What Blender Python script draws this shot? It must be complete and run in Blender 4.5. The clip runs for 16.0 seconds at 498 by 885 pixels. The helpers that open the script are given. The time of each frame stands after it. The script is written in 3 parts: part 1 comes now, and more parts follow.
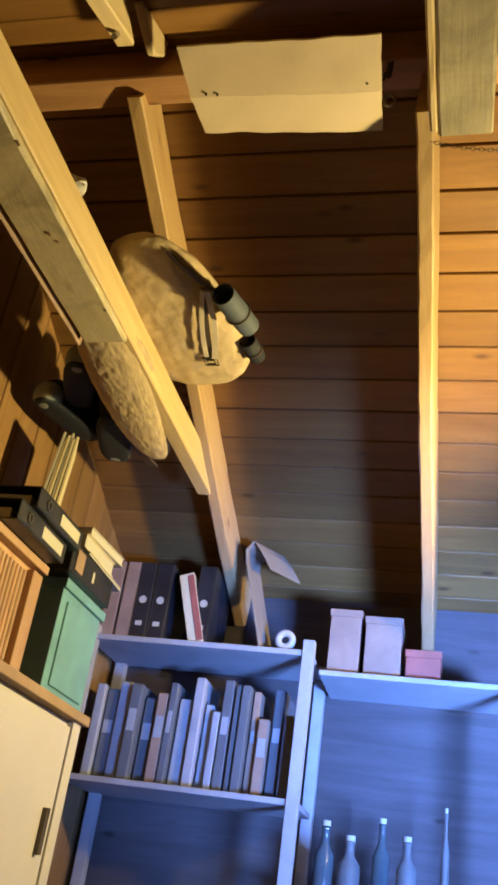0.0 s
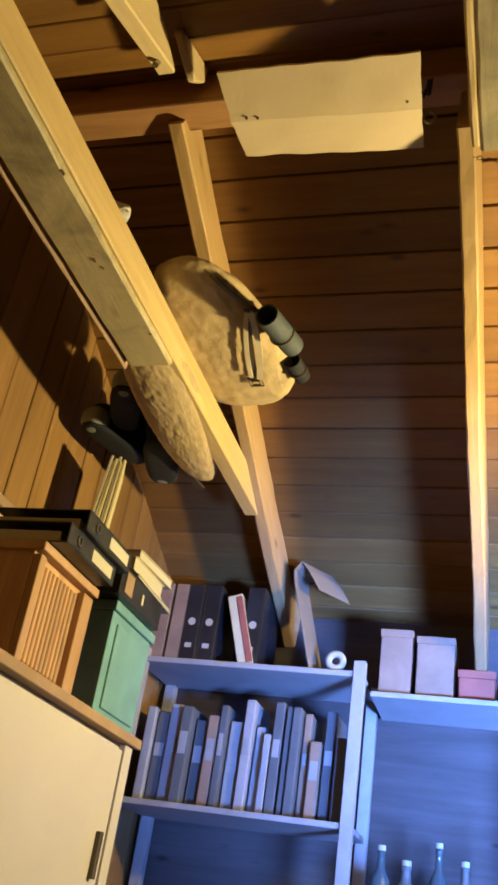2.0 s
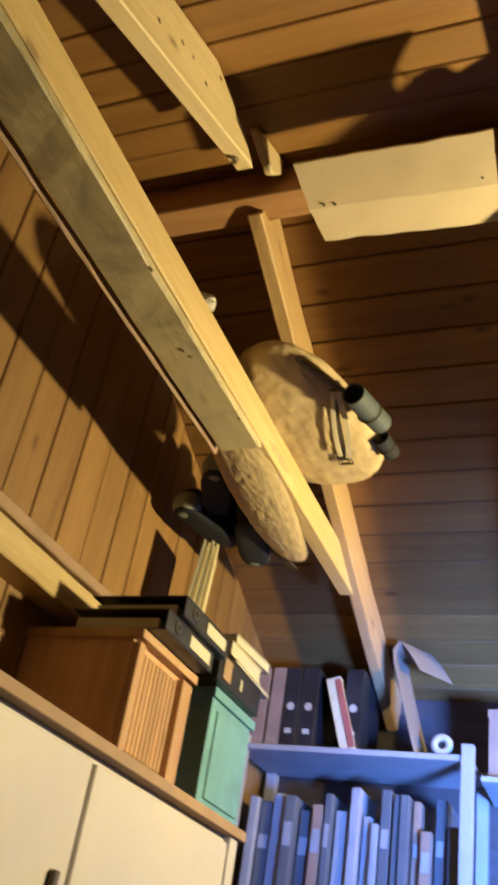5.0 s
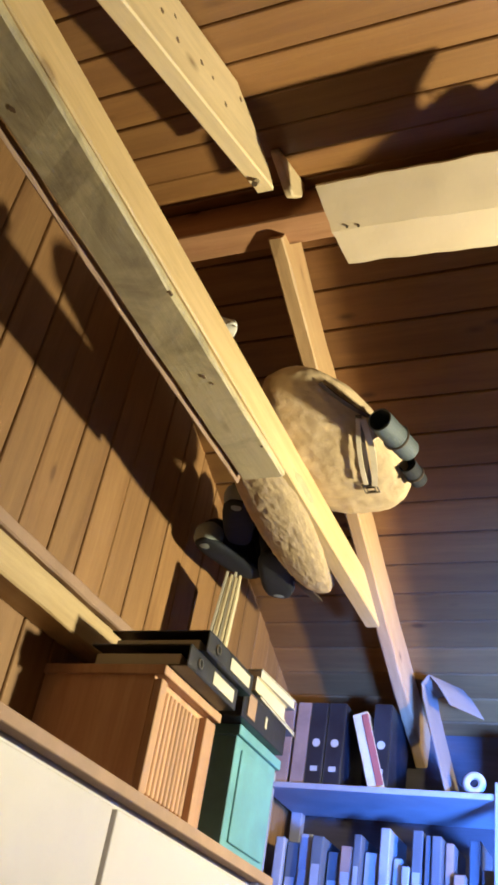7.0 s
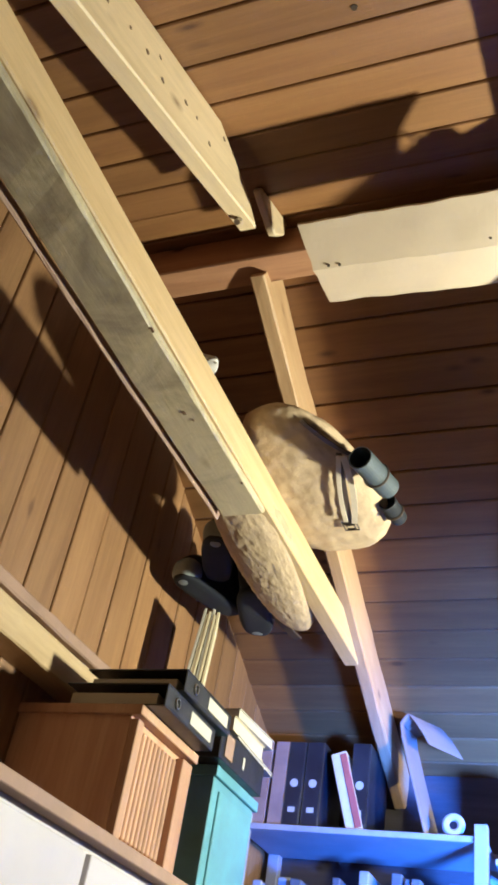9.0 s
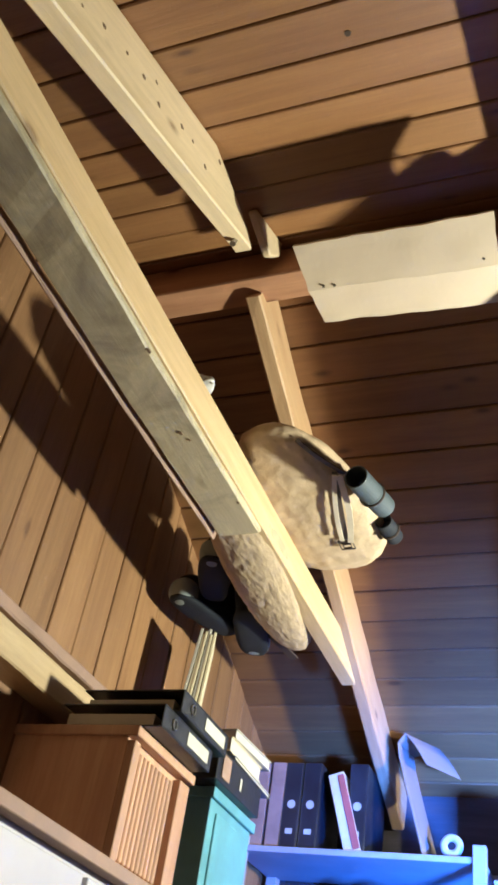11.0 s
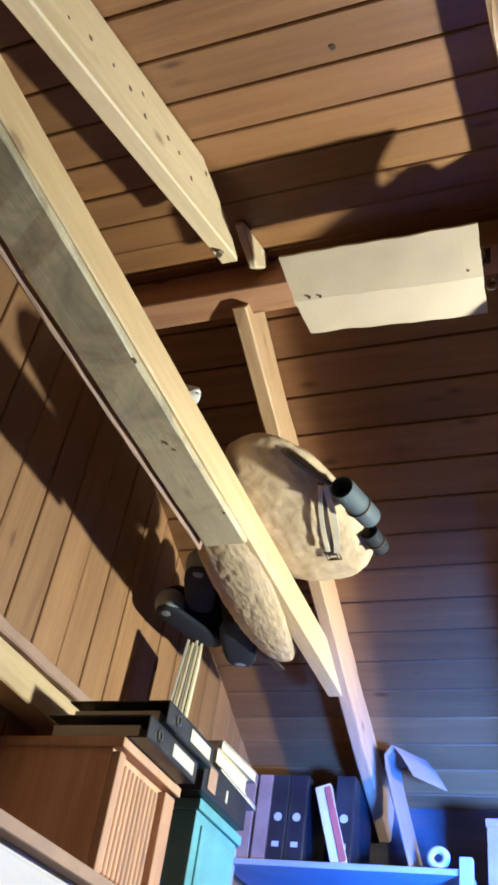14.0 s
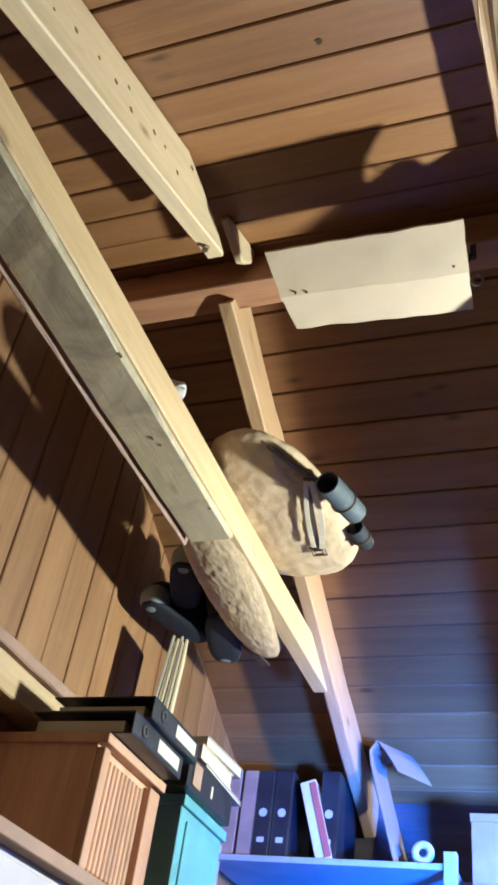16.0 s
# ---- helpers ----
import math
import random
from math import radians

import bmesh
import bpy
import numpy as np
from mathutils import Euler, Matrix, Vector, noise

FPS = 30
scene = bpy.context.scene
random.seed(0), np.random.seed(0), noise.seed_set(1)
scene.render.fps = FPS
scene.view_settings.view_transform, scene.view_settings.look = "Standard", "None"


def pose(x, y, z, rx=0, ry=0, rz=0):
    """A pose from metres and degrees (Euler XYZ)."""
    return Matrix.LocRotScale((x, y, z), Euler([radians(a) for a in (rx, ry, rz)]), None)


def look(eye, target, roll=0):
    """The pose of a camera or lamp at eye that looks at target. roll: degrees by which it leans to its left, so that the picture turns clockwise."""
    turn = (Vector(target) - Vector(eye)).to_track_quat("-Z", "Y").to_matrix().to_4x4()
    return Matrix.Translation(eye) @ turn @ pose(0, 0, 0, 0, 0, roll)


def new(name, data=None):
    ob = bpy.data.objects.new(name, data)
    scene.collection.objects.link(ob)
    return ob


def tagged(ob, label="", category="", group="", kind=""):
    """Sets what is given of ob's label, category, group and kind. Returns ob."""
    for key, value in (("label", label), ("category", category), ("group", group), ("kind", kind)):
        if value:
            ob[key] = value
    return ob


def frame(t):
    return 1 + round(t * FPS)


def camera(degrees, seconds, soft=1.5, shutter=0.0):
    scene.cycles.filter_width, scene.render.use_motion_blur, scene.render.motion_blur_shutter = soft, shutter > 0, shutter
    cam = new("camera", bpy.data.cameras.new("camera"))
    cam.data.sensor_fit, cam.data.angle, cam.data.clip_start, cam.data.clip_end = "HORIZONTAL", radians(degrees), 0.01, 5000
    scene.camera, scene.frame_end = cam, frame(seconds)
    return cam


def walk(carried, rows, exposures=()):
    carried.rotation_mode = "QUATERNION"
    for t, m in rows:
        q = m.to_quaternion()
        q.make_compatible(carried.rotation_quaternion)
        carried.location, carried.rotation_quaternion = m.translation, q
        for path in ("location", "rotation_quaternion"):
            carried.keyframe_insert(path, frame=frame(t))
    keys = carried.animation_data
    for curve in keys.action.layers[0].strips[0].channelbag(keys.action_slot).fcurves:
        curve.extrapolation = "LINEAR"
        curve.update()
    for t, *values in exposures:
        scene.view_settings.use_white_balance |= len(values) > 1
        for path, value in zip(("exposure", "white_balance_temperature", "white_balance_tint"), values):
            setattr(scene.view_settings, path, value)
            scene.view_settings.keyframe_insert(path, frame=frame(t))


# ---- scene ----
cam = camera(30.66, 16.0, soft=3.1, shutter=0.5)

# seconds, yaw, pitch, roll, x, y, z
PATH = [
    (0.0, 11.07, 27.95, -7.83, 0.050, -0.026, 1.113),
    (0.5, 11.57, 27.52, -7.91, 0.051, -0.021, 1.115),
    (1.0, 12.75, 27.75, -7.74, 0.047, -0.019, 1.111),
    (1.5, 14.06, 28.94, -8.34, 0.047, -0.028, 1.109),
    (2.0, 14.10, 28.81, -8.24, 0.046, -0.026, 1.113),
    (2.5, 13.52, 29.37, -8.42, 0.047, -0.029, 1.112),
    (3.0, 13.97, 30.05, -8.32, 0.048, -0.036, 1.105),
    (3.5, 14.28, 30.01, -7.81, 0.045, -0.031, 1.109),
    (4.0, 15.28, 30.90, -8.46, 0.045, -0.035, 1.107),
    (4.5, 16.89, 31.01, -8.72, 0.041, -0.036, 1.107),
    (5.0, 20.06, 32.90, -8.70, 0.031, -0.040, 1.112),
    (5.2, 21.16, 33.69, -8.74, 0.034, -0.048, 1.119),
    (7.3, 21.32, 34.88, -9.04, -0.011, 0.015, 1.155),
    (7.5, 21.14, 35.19, -8.97, -0.013, 0.011, 1.159),
    (8.0, 20.53, 35.34, -8.60, -0.014, 0.014, 1.162),
    (8.5, 20.40, 36.52, -8.30, -0.014, 0.009, 1.165),
    (9.0, 19.96, 36.79, -8.62, -0.010, 0.010, 1.161),
    (9.2, 19.92, 37.57, -9.45, -0.009, -0.000, 1.155),
    (11.3, 19.89, 38.10, -8.20, -0.009, 0.003, 1.157),
    (11.5, 20.00, 38.28, -8.35, -0.013, 0.008, 1.150),
    (12.0, 19.89, 39.55, -8.24, -0.004, -0.001, 1.147),
    (12.5, 19.49, 39.66, -8.28, -0.008, 0.001, 1.146),
    (13.0, 19.74, 39.13, -8.38, -0.009, 0.001, 1.148),
    (13.5, 19.22, 38.42, -8.06, -0.007, 0.002, 1.151),
    (14.0, 19.23, 38.90, -7.88, -0.002, 0.005, 1.150),
    (14.5, 18.89, 38.74, -8.18, -0.006, 0.008, 1.150),
    (15.0, 18.97, 38.63, -7.65, -0.002, 0.011, 1.150),
    (15.5, 18.83, 38.54, -7.70, -0.002, 0.009, 1.149),
    (16.0, 18.47, 38.83, -7.40, -0.003, 0.010, 1.148),
]
EXPOSURES = [
    (0.0, -0.54, 7000, 3), (4.0, -0.5, 6800, 3), (5.2, -0.27, 6200, 6), (7.3, 0.05, 4900, 12),
    (11.3, 0.12, 4300, 15), (16.0, 0.15, 4050, 15),
]
walk(cam, [(t, pose(x, y, z, 90 + pitch, roll, yaw)) for t, yaw, pitch, roll, x, y, z in PATH], EXPOSURES)

# ---- light ----
BULB = (0.75, 2.48, 2.04)
world = bpy.data.worlds.new("world")
scene.world = world
world.use_nodes = True
world.node_tree.nodes["Background"].inputs[0].default_value = (0.02, 0.03, 0.06, 1)
world.node_tree.nodes["Background"].inputs[1].default_value = 0.3


def lamp(name, kind, m, power, colour, size):
    data = bpy.data.lights.new(name, kind)
    data.energy, data.color = power, colour
    if kind == "AREA":
        data.shape, data.size, data.size_y = "RECTANGLE", size[0], size[1]
    else:
        data.shadow_soft_size = size
    ob = new(name, data)
    ob.matrix_world = m
    return ob


# warm bulb hung under the north slope, east of the second truss
lamp("warm_bulb", "POINT", pose(*BULB), 350, (1.0, 0.77, 0.36), 0.042)
# added cold fill, low in the east, in place of blue lens flare; no screen
cold_fill_light = lamp("cold_fill", "AREA", look((1.7, 0.5, 0.7), (0.4, 3.4, 1.8)), 160, (0.12, 0.27, 1.0), (0.9, 0.5))
cold_fill_light.data.spread = radians(47)


# ---- materials ----
def material(name):
    mat = bpy.data.materials.new(name)
    mat.use_nodes = True
    return mat, mat.node_tree.nodes, mat.node_tree.links


def mix_colour(nodes, links, fac, a, b, blend="MIX"):
    n = nodes.new("ShaderNodeMix")
    n.data_type, n.blend_type = "RGBA", blend
    for sock, value in ((n.inputs[0], fac), (n.inputs[6], a), (n.inputs[7], b)):
        if isinstance(value, bpy.types.NodeSocket):
            links.new(value, sock)
        elif isinstance(value, (int, float)):
            sock.default_value = value
        else:
            sock.default_value = (*value, 1)
    return n.outputs[2]


def ramp(nodes, links, fac, stops):
    n = nodes.new("ShaderNodeValToRGB")
    while len(n.color_ramp.elements) < len(stops):
        n.color_ramp.elements.new(0.5)
    for e, (at, v) in zip(n.color_ramp.elements, stops):
        e.position = at
        e.color = (v, v, v, 1) if isinstance(v, (int, float)) else (*v, 1)
    links.new(fac, n.inputs[0])
    return n.outputs[0]


def noise_tex(nodes, links, vec, scale, detail=4.0, rough=0.55, distort=0.0):
    n = nodes.new("ShaderNodeTexNoise")
    n.inputs["Scale"].default_value, n.inputs["Detail"].default_value = scale, detail
    n.inputs["Roughness"].default_value, n.inputs["Distortion"].default_value = rough, distort
    links.new(vec, n.inputs["Vector"])
    return n.outputs[0]


def wood(name, dark, light, long_axis="x", tilt=0.0, rough=0.55, knots=1.0, stain=0.0, source="island"):
    """Planed softwood with grain along one axis, knots, and a tone of its own for each board."""
    mat, nodes, links = material(name)
    bsdf = nodes["Principled BSDF"]
    coord = nodes.new("ShaderNodeTexCoord")
    turn = nodes.new("ShaderNodeMapping")
    turn.inputs["Rotation"].default_value = (radians(tilt), 0, 0)
    links.new(coord.outputs["Object"], turn.inputs["Vector"])
    if source == "island":
        rnd = nodes.new("ShaderNodeNewGeometry").outputs["Random Per Island"]
    else:
        rnd = nodes.new("ShaderNodeObjectInfo").outputs["Random"]
    mul = nodes.new("ShaderNodeMath")
    mul.operation = "MULTIPLY"
    mul.inputs[1].default_value = 37.0
    links.new(rnd, mul.inputs[0])
    add = nodes.new("ShaderNodeVectorMath")
    add.operation = "ADD"
    links.new(turn.outputs[0], add.inputs[0])
    links.new(mul.outputs[0], add.inputs[1])
    long_scale = {"x": (1, 13, 13), "y": (13, 1, 13), "z": (13, 13, 1)}[long_axis]
    grain_map = nodes.new("ShaderNodeMapping")
    grain_map.inputs["Scale"].default_value = long_scale
    links.new(add.outputs[0], grain_map.inputs["Vector"])
    broad = noise_tex(nodes, links, grain_map.outputs[0], 1.3, 5, 0.6, 0.6)
    fine = noise_tex(nodes, links, grain_map.outputs[0], 9.0, 4, 0.7, 0.2)
    grain = mix_colour(nodes, links, ramp(nodes, links, broad, ((0.3, 0.0), (0.72, 1.0))), dark, light)
    grain = mix_colour(nodes, links, ramp(nodes, links, fine, ((0.35, 0.2), (0.6, 0.0))), grain, [c * 0.62 for c in dark])
    knot_map = nodes.new("ShaderNodeMapping")
    knot_map.inputs["Scale"].default_value = {"x": (3.6, 9, 9), "y": (9, 3.6, 9), "z": (9, 9, 3.6)}[long_axis]
    links.new(add.outputs[0], knot_map.inputs["Vector"])
    vor = nodes.new("ShaderNodeTexVoronoi")
    vor.inputs["Scale"].default_value = 1.0
    links.new(knot_map.outputs[0], vor.inputs["Vector"])
    mask = ramp(nodes, links, vor.outputs["Distance"], ((0.06, 0.85 * knots), (0.09, 0.4 * knots), (0.15, 0.0)))
    tone = mix_colour(nodes, links, mask, grain, (dark[0] * 0.3, dark[1] * 0.22, dark[2] * 0.16))
    board = ramp(nodes, links, rnd, ((0.0, 0.74), (1.0, 1.12)))
    tone = mix_colour(nodes, links, 1.0, tone, board, "MULTIPLY")
    if stain:
        blot = noise_tex(nodes, links, coord.outputs["Object"], 5.5, 6, 0.65, 0.8)
        tone = mix_colour(nodes, links, ramp(nodes, links, blot, ((0.44, 0.0), (0.66, stain))), tone, (0.13, 0.115, 0.08))
    links.new(tone, bsdf.inputs["Base Color"])
    bsdf.inputs["Roughness"].default_value = rough
    bump = nodes.new("ShaderNodeBump")
    bump.inputs["Strength"].default_value, bump.inputs["Distance"].default_value = 0.25, 0.004
    links.new(fine, bump.inputs["Height"])
    links.new(bump.outputs[0], bsdf.inputs["Normal"])
    return mat


def plain(name, colour, rough=0.6, metal=0.0, vary=0.18, scale=9.0, bump_size=0.0015, grain=60.0):
    """One colour with soft blotches and fine relief."""
    mat, nodes, links = material(name)
    bsdf = nodes["Principled BSDF"]
    coord = nodes.new("ShaderNodeTexCoord")
    blot = noise_tex(nodes, links, coord.outputs["Object"], scale, 5, 0.6, 0.4)
    links.new(mix_colour(nodes, links, ramp(nodes, links, blot, ((0.3, 0.0), (0.7, 1.0))),
                         [c * (1 - vary) for c in colour], [min(1, c * (1 + vary)) for c in colour]), bsdf.inputs["Base Color"])
    links.new(ramp(nodes, links, blot, ((0.3, max(0.05, rough - 0.1)), (0.7, min(1, rough + 0.1)))), bsdf.inputs["Roughness"])
    bsdf.inputs["Metallic"].default_value = metal
    relief = noise_tex(nodes, links, coord.outputs["Object"], grain, 4, 0.6)
    bump = nodes.new("ShaderNodeBump")
    bump.inputs["Strength"].default_value, bump.inputs["Distance"].default_value = 0.35, bump_size
    links.new(relief, bump.inputs["Height"])
    links.new(bump.outputs[0], bsdf.inputs["Normal"])
    return mat


PINE_X = wood("pine_boards_lengthwise", (0.184, 0.086, 0.021), (0.268, 0.138, 0.036), "x", knots=0.95)
PINE_Z = wood("pine_wall_boards", (0.22, 0.115, 0.038), (0.34, 0.195, 0.072), "z", knots=0.7, source="object")
RIDGE = wood("ridge_timber", (0.36, 0.18, 0.08), (0.5, 0.28, 0.13), "x")
RAFTER_N = wood("rafter_timber_north", (0.4, 0.25, 0.11), (0.54, 0.37, 0.18), "y", 22.34, source="object")
RAFTER_S = wood("rafter_timber_south", (0.64, 0.5, 0.27), (0.82, 0.66, 0.39), "y", -23.1, source="object")
TIE = wood("tie_timber", (0.5, 0.36, 0.165), (0.68, 0.515, 0.26), "y", knots=0.75, source="object")
GREY_BOARD = wood("weathered_board", (0.53, 0.45, 0.27), (0.67, 0.58, 0.35), "y", knots=1.0, stain=0.6, source="object")
DARK_BACK = plain("dark_backing", (0.11, 0.052, 0.018), 0.9)
CARD = plain("cardboard", (0.49, 0.4, 0.27), 0.75, vary=0.06, scale=4.0, bump_size=0.0008, grain=25)
CARD_EDGE = plain("cardboard_edge", (0.6, 0.5, 0.34), 0.85)
STEEL = plain("dull_steel", (0.42, 0.4, 0.37), 0.38, 1.0)
TIN = plain("reflector_tin", (0.3, 0.29, 0.27), 0.6, vary=0.1)
IRON = plain("dark_iron", (0.09, 0.075, 0.06), 0.55, 0.8)
HIDE = plain("tan_hide", (0.47, 0.36, 0.21), 0.95, vary=0.13, scale=18, bump_size=0.005, grain=150)
LEATHER = plain("dark_leather", (0.06, 0.042, 0.028), 0.5, bump_size=0.001)
CORD = plain("pale_webbing", (0.55, 0.48, 0.35), 0.8)
GREY_TIN = plain("grey_tin", (0.055, 0.07, 0.082), 0.75, 0.0)
NAVY = plain("navy_nylon", (0.008, 0.01, 0.017), 0.9, vary=0.3)
TOE_GREY = plain("grey_rubber", (0.24, 0.27, 0.27), 0.85)
WHITE_PAINT = plain("faded_white_paint", (0.5, 0.47, 0.48), 0.5, vary=0.05, scale=3)
CABINET_WOOD = wood("cabinet_wood", (0.45, 0.25, 0.13), (0.6, 0.38, 0.21), "z", knots=0.4, source="object")
TEAL = plain("teal_paint", (0.13, 0.3, 0.37), 0.6, vary=0.15)
BLACK_BOARD = plain("black_binder_board", (0.018, 0.018, 0.02), 0.42, vary=0.3)
KNOT = plain("dark_knot", (0.16, 0.1, 0.05), 0.6, vary=0.35, scale=60)
ENAMEL = plain("chipped_enamel", (0.62, 0.6, 0.56), 0.3, vary=0.25, scale=40)
TAN_CARD = plain("tan_card", (0.27, 0.21, 0.15), 0.8, vary=0.12)
PALE_PLASTIC = plain("dull_plastic", (0.12, 0.12, 0.115), 0.5, vary=0.2)
PAPER = plain("paper", (0.47, 0.445, 0.37), 0.8, vary=0.06)
CREAM = plain("cream_cover", (0.66, 0.58, 0.36), 0.6, vary=0.08)
BROWN_CARD = plain("brown_card", (0.3, 0.2, 0.14), 0.8)
RED_SPINE = plain("red_spine", (0.34, 0.1, 0.07), 0.6)
# wall boards coloured dark to hold down bounced light in the room
SHADE_WALL = wood("low_bounce_boards", (0.055, 0.045, 0.045), (0.1, 0.085, 0.085), "x", rough=0.7)
SHADE_GABLE = wood("low_bounce_gable", (0.08, 0.05, 0.035), (0.13, 0.085, 0.06), "z", rough=0.7)
RACK = plain("grey_rack_paint", (0.33, 0.33, 0.33), 0.6, vary=0.12)
FILE_PALE = plain("pale_file_card", (0.3, 0.31, 0.32), 0.7, vary=0.1)
FILE_GREY = plain("grey_file_card", (0.1, 0.11, 0.12), 0.7, vary=0.1)
FLOOR_MAT = wood("floor_boards", (0.1, 0.06, 0.035), (0.16, 0.1, 0.06), "x", rough=0.5)
GLASS_GREEN = plain("bottle_glass", (0.06, 0.085, 0.09), 0.15)


# ---- building helpers ----
def part(name, bm, mat, parent=None, label="", smooth=False):
    me = bpy.data.meshes.new(name)
    bm.normal_update()
    bm.to_mesh(me)
    bm.free()
    for m in mat if isinstance(mat, (list, tuple)) else [mat]:
        me.materials.append(m)
    if smooth:
        for poly in me.polygons:
            poly.use_smooth = True
    ob = new(name, me)
    if parent:
        ob.parent = parent
        if parent.type == "EMPTY":
            ob.matrix_parent_inverse = parent.matrix_basis.inverted()
    if label:
        ob["label"] = label
    return ob


def thing(name, at, label, category, group="", kind=""):
    ob = new(name)
    ob.empty_display_size = 0.05
    ob.matrix_basis = Matrix.Translation(at)
    return tagged(ob, label, category, group, kind)


def box(bm, lo, hi, m=None, bevel=0.0, mat=0):
    """A box between two corners, its edges broken by bevel."""
    lo, hi = Vector(lo), Vector(hi)
    made = bmesh.ops.create_cube(bm, size=1.0)["verts"]
    for v in made:
        v.co = Vector((lo[i] + (v.co[i] + 0.5) * (hi[i] - lo[i]) for i in range(3)))
    faces = list({f for v in made for f in v.link_faces})
    if bevel:
        edges = list({e for v in made for e in v.link_edges})
        out = bmesh.ops.bevel(bm, geom=edges, offset=bevel, segments=1, affect="EDGES", profile=0.5)
        made = list({v for v in out["verts"]} | {v for f in out["faces"] for v in f.verts})
        faces = list({f for v in made for f in v.link_faces})
    for f in faces:
        f.material_index = mat
    if m is not None:
        bmesh.ops.transform(bm, matrix=m, verts=made)
    return made


def box_part(name, lo, hi, mat, parent=None, m=None, bevel=0.002, label=""):
    bm = bmesh.new()
    box(bm, lo, hi, m, bevel)
    return part(name, bm, mat, parent, label)


def timber(name, length, width, depth, m, mat, parent, worn=0.0015, seed=0, label=""):
    """A sawn beam along local y from 0 to length, x from 0 to width, z from -depth to 0, with slightly uneven worn edges."""
    rng = random.Random(seed)
    n = max(2, int(length / 0.07))
    b = 0.005
    ring = ((b, 0), (width - b, 0), (width, -b), (width, -depth + b), (width - b, -depth), (b, -depth), (0, -depth + b), (0, -b))
    bm = bmesh.new()
    rows = []
    for i in range(n + 1):
        y = length * i / n
        bow = 0.002 * math.sin(i * 0.35 + seed)
        rows.append([bm.verts.new((x + bow + rng.uniform(-worn, worn), y, z + rng.uniform(-worn, worn))) for x, z in ring])
    for a, c in zip(rows, rows[1:]):
        for k in range(8):
            bm.faces.new((a[k], a[(k + 1) % 8], c[(k + 1) % 8], c[k]))
    bm.faces.new(rows[0][::-1])
    bm.faces.new(rows[-1])
    bmesh.ops.recalc_face_normals(bm, faces=bm.faces)
    bmesh.ops.transform(bm, matrix=m, verts=bm.verts)
    return part(name, bm, mat, parent, label)


def tube(bm, points, radius, sides=8, closed=False, mat=0):
    """A round bar through points."""
    pts = [Vector(q) for q in points]
    rings = []
    for i, q in enumerate(pts):
        a = pts[i - 1] if (i or closed) else q
        c = pts[(i + 1) % len(pts)] if (i + 1 < len(pts) or closed) else q
        d = (c - a).normalized()
        side = d.orthogonal().normalized() if not rings else (side - d * side.dot(d)).normalized()
        up = d.cross(side)
        rings.append([bm.verts.new(q + (side * math.cos(k * math.tau / sides) + up * math.sin(k * math.tau / sides)) * radius) for k in range(sides)])
    pairs = list(zip(rings, rings[1:])) + ([(rings[-1], rings[0])] if closed else [])
    for a, c in pairs:
        for k in range(sides):
            f = bm.faces.new((a[k], a[(k + 1) % sides], c[(k + 1) % sides], c[k]))
            f.material_index = mat
    if not closed:
        bm.faces.new(rings[0][::-1]).material_index = mat
        bm.faces.new(rings[-1]).material_index = mat


# ---- the roof, walls and floor ----
RIDGE_Y, RIDGE_Z = 1.661, 3.298
SLOPE_N, SLOPE_S = radians(22.34), radians(23.1)
WEST, EAST, SOUTH, NORTH = -1.45, 2.7, -0.5, 3.82
BOARD = 0.14


def north_z(y):
    return RIDGE_Z - math.tan(SLOPE_N) * (y - RIDGE_Y)


def south_z(y):
    return RIDGE_Z - math.tan(SLOPE_S) * (RIDGE_Y - y)


def boarded_ceiling(name, slope, side, phase, run, label):
    """Boards along the ridge, one beside another down the slope, with open grooves and a dark sheet above."""
    bm = bmesh.new()
    m = Matrix.Translation((0, RIDGE_Y, RIDGE_Z)) @ Matrix.Rotation(-slope if side > 0 else slope, 4, "X")
    rng = random.Random(3 + side)
    s = phase * BOARD - BOARD
    while s < run:
        a, c = max(s + 0.0035, 0.0), min(s + BOARD - 0.0035, run)
        if c - a > 0.02:
            lift = rng.uniform(0, 0.0025)
            lo, hi = (a, c) if side > 0 else (-c, -a)
            box(bm, (WEST - 0.1, lo, lift), (EAST + 0.1, hi, 0.02), m, 0.003)
        s += BOARD
    lo, hi = (0, run) if side > 0 else (-run, 0)
    box(bm, (WEST - 0.1, lo, 0.009), (EAST + 0.1, hi, 0.05), m, 0, 1)
    if side < 0:
        tube(bm, ((-0.385, 0.868, south_z(0.868) + 0.004), (-0.385, 0.868, south_z(0.868) - 0.0025)), 0.0065, 14, False, 2)
    ob = part(name, bm, [PINE_X, DARK_BACK, LEATHER])
    return tagged(ob, label, "ceiling", kind="structure")


boarded_ceiling("ceiling_north", SLOPE_N, 1, 0.107, 2.4, "orange pine boarded slope of an open roof")
boarded_ceiling("ceiling_south", SLOPE_S, -1, 0.805, 2.4, "warm pine boarded slope of an open roof")

bm = bmesh.new()
box(bm, (WEST - 0.1, RIDGE_Y - 0.056, 3.16), (EAST + 0.1, RIDGE_Y + 0.046, 3.272), None, 0.004)
tagged(part("ridge_beam", bm, RIDGE), "sawn pine ridge beam under the roof boards", "beam", kind="structure")

floor_ob = box_part("floor", (WEST - 0.1, SOUTH - 0.1, -0.05), (EAST + 0.1, NORTH + 0.1, 0), FLOOR_MAT)
tagged(floor_ob, "dark worn wooden floor boards", "floor", kind="structure")


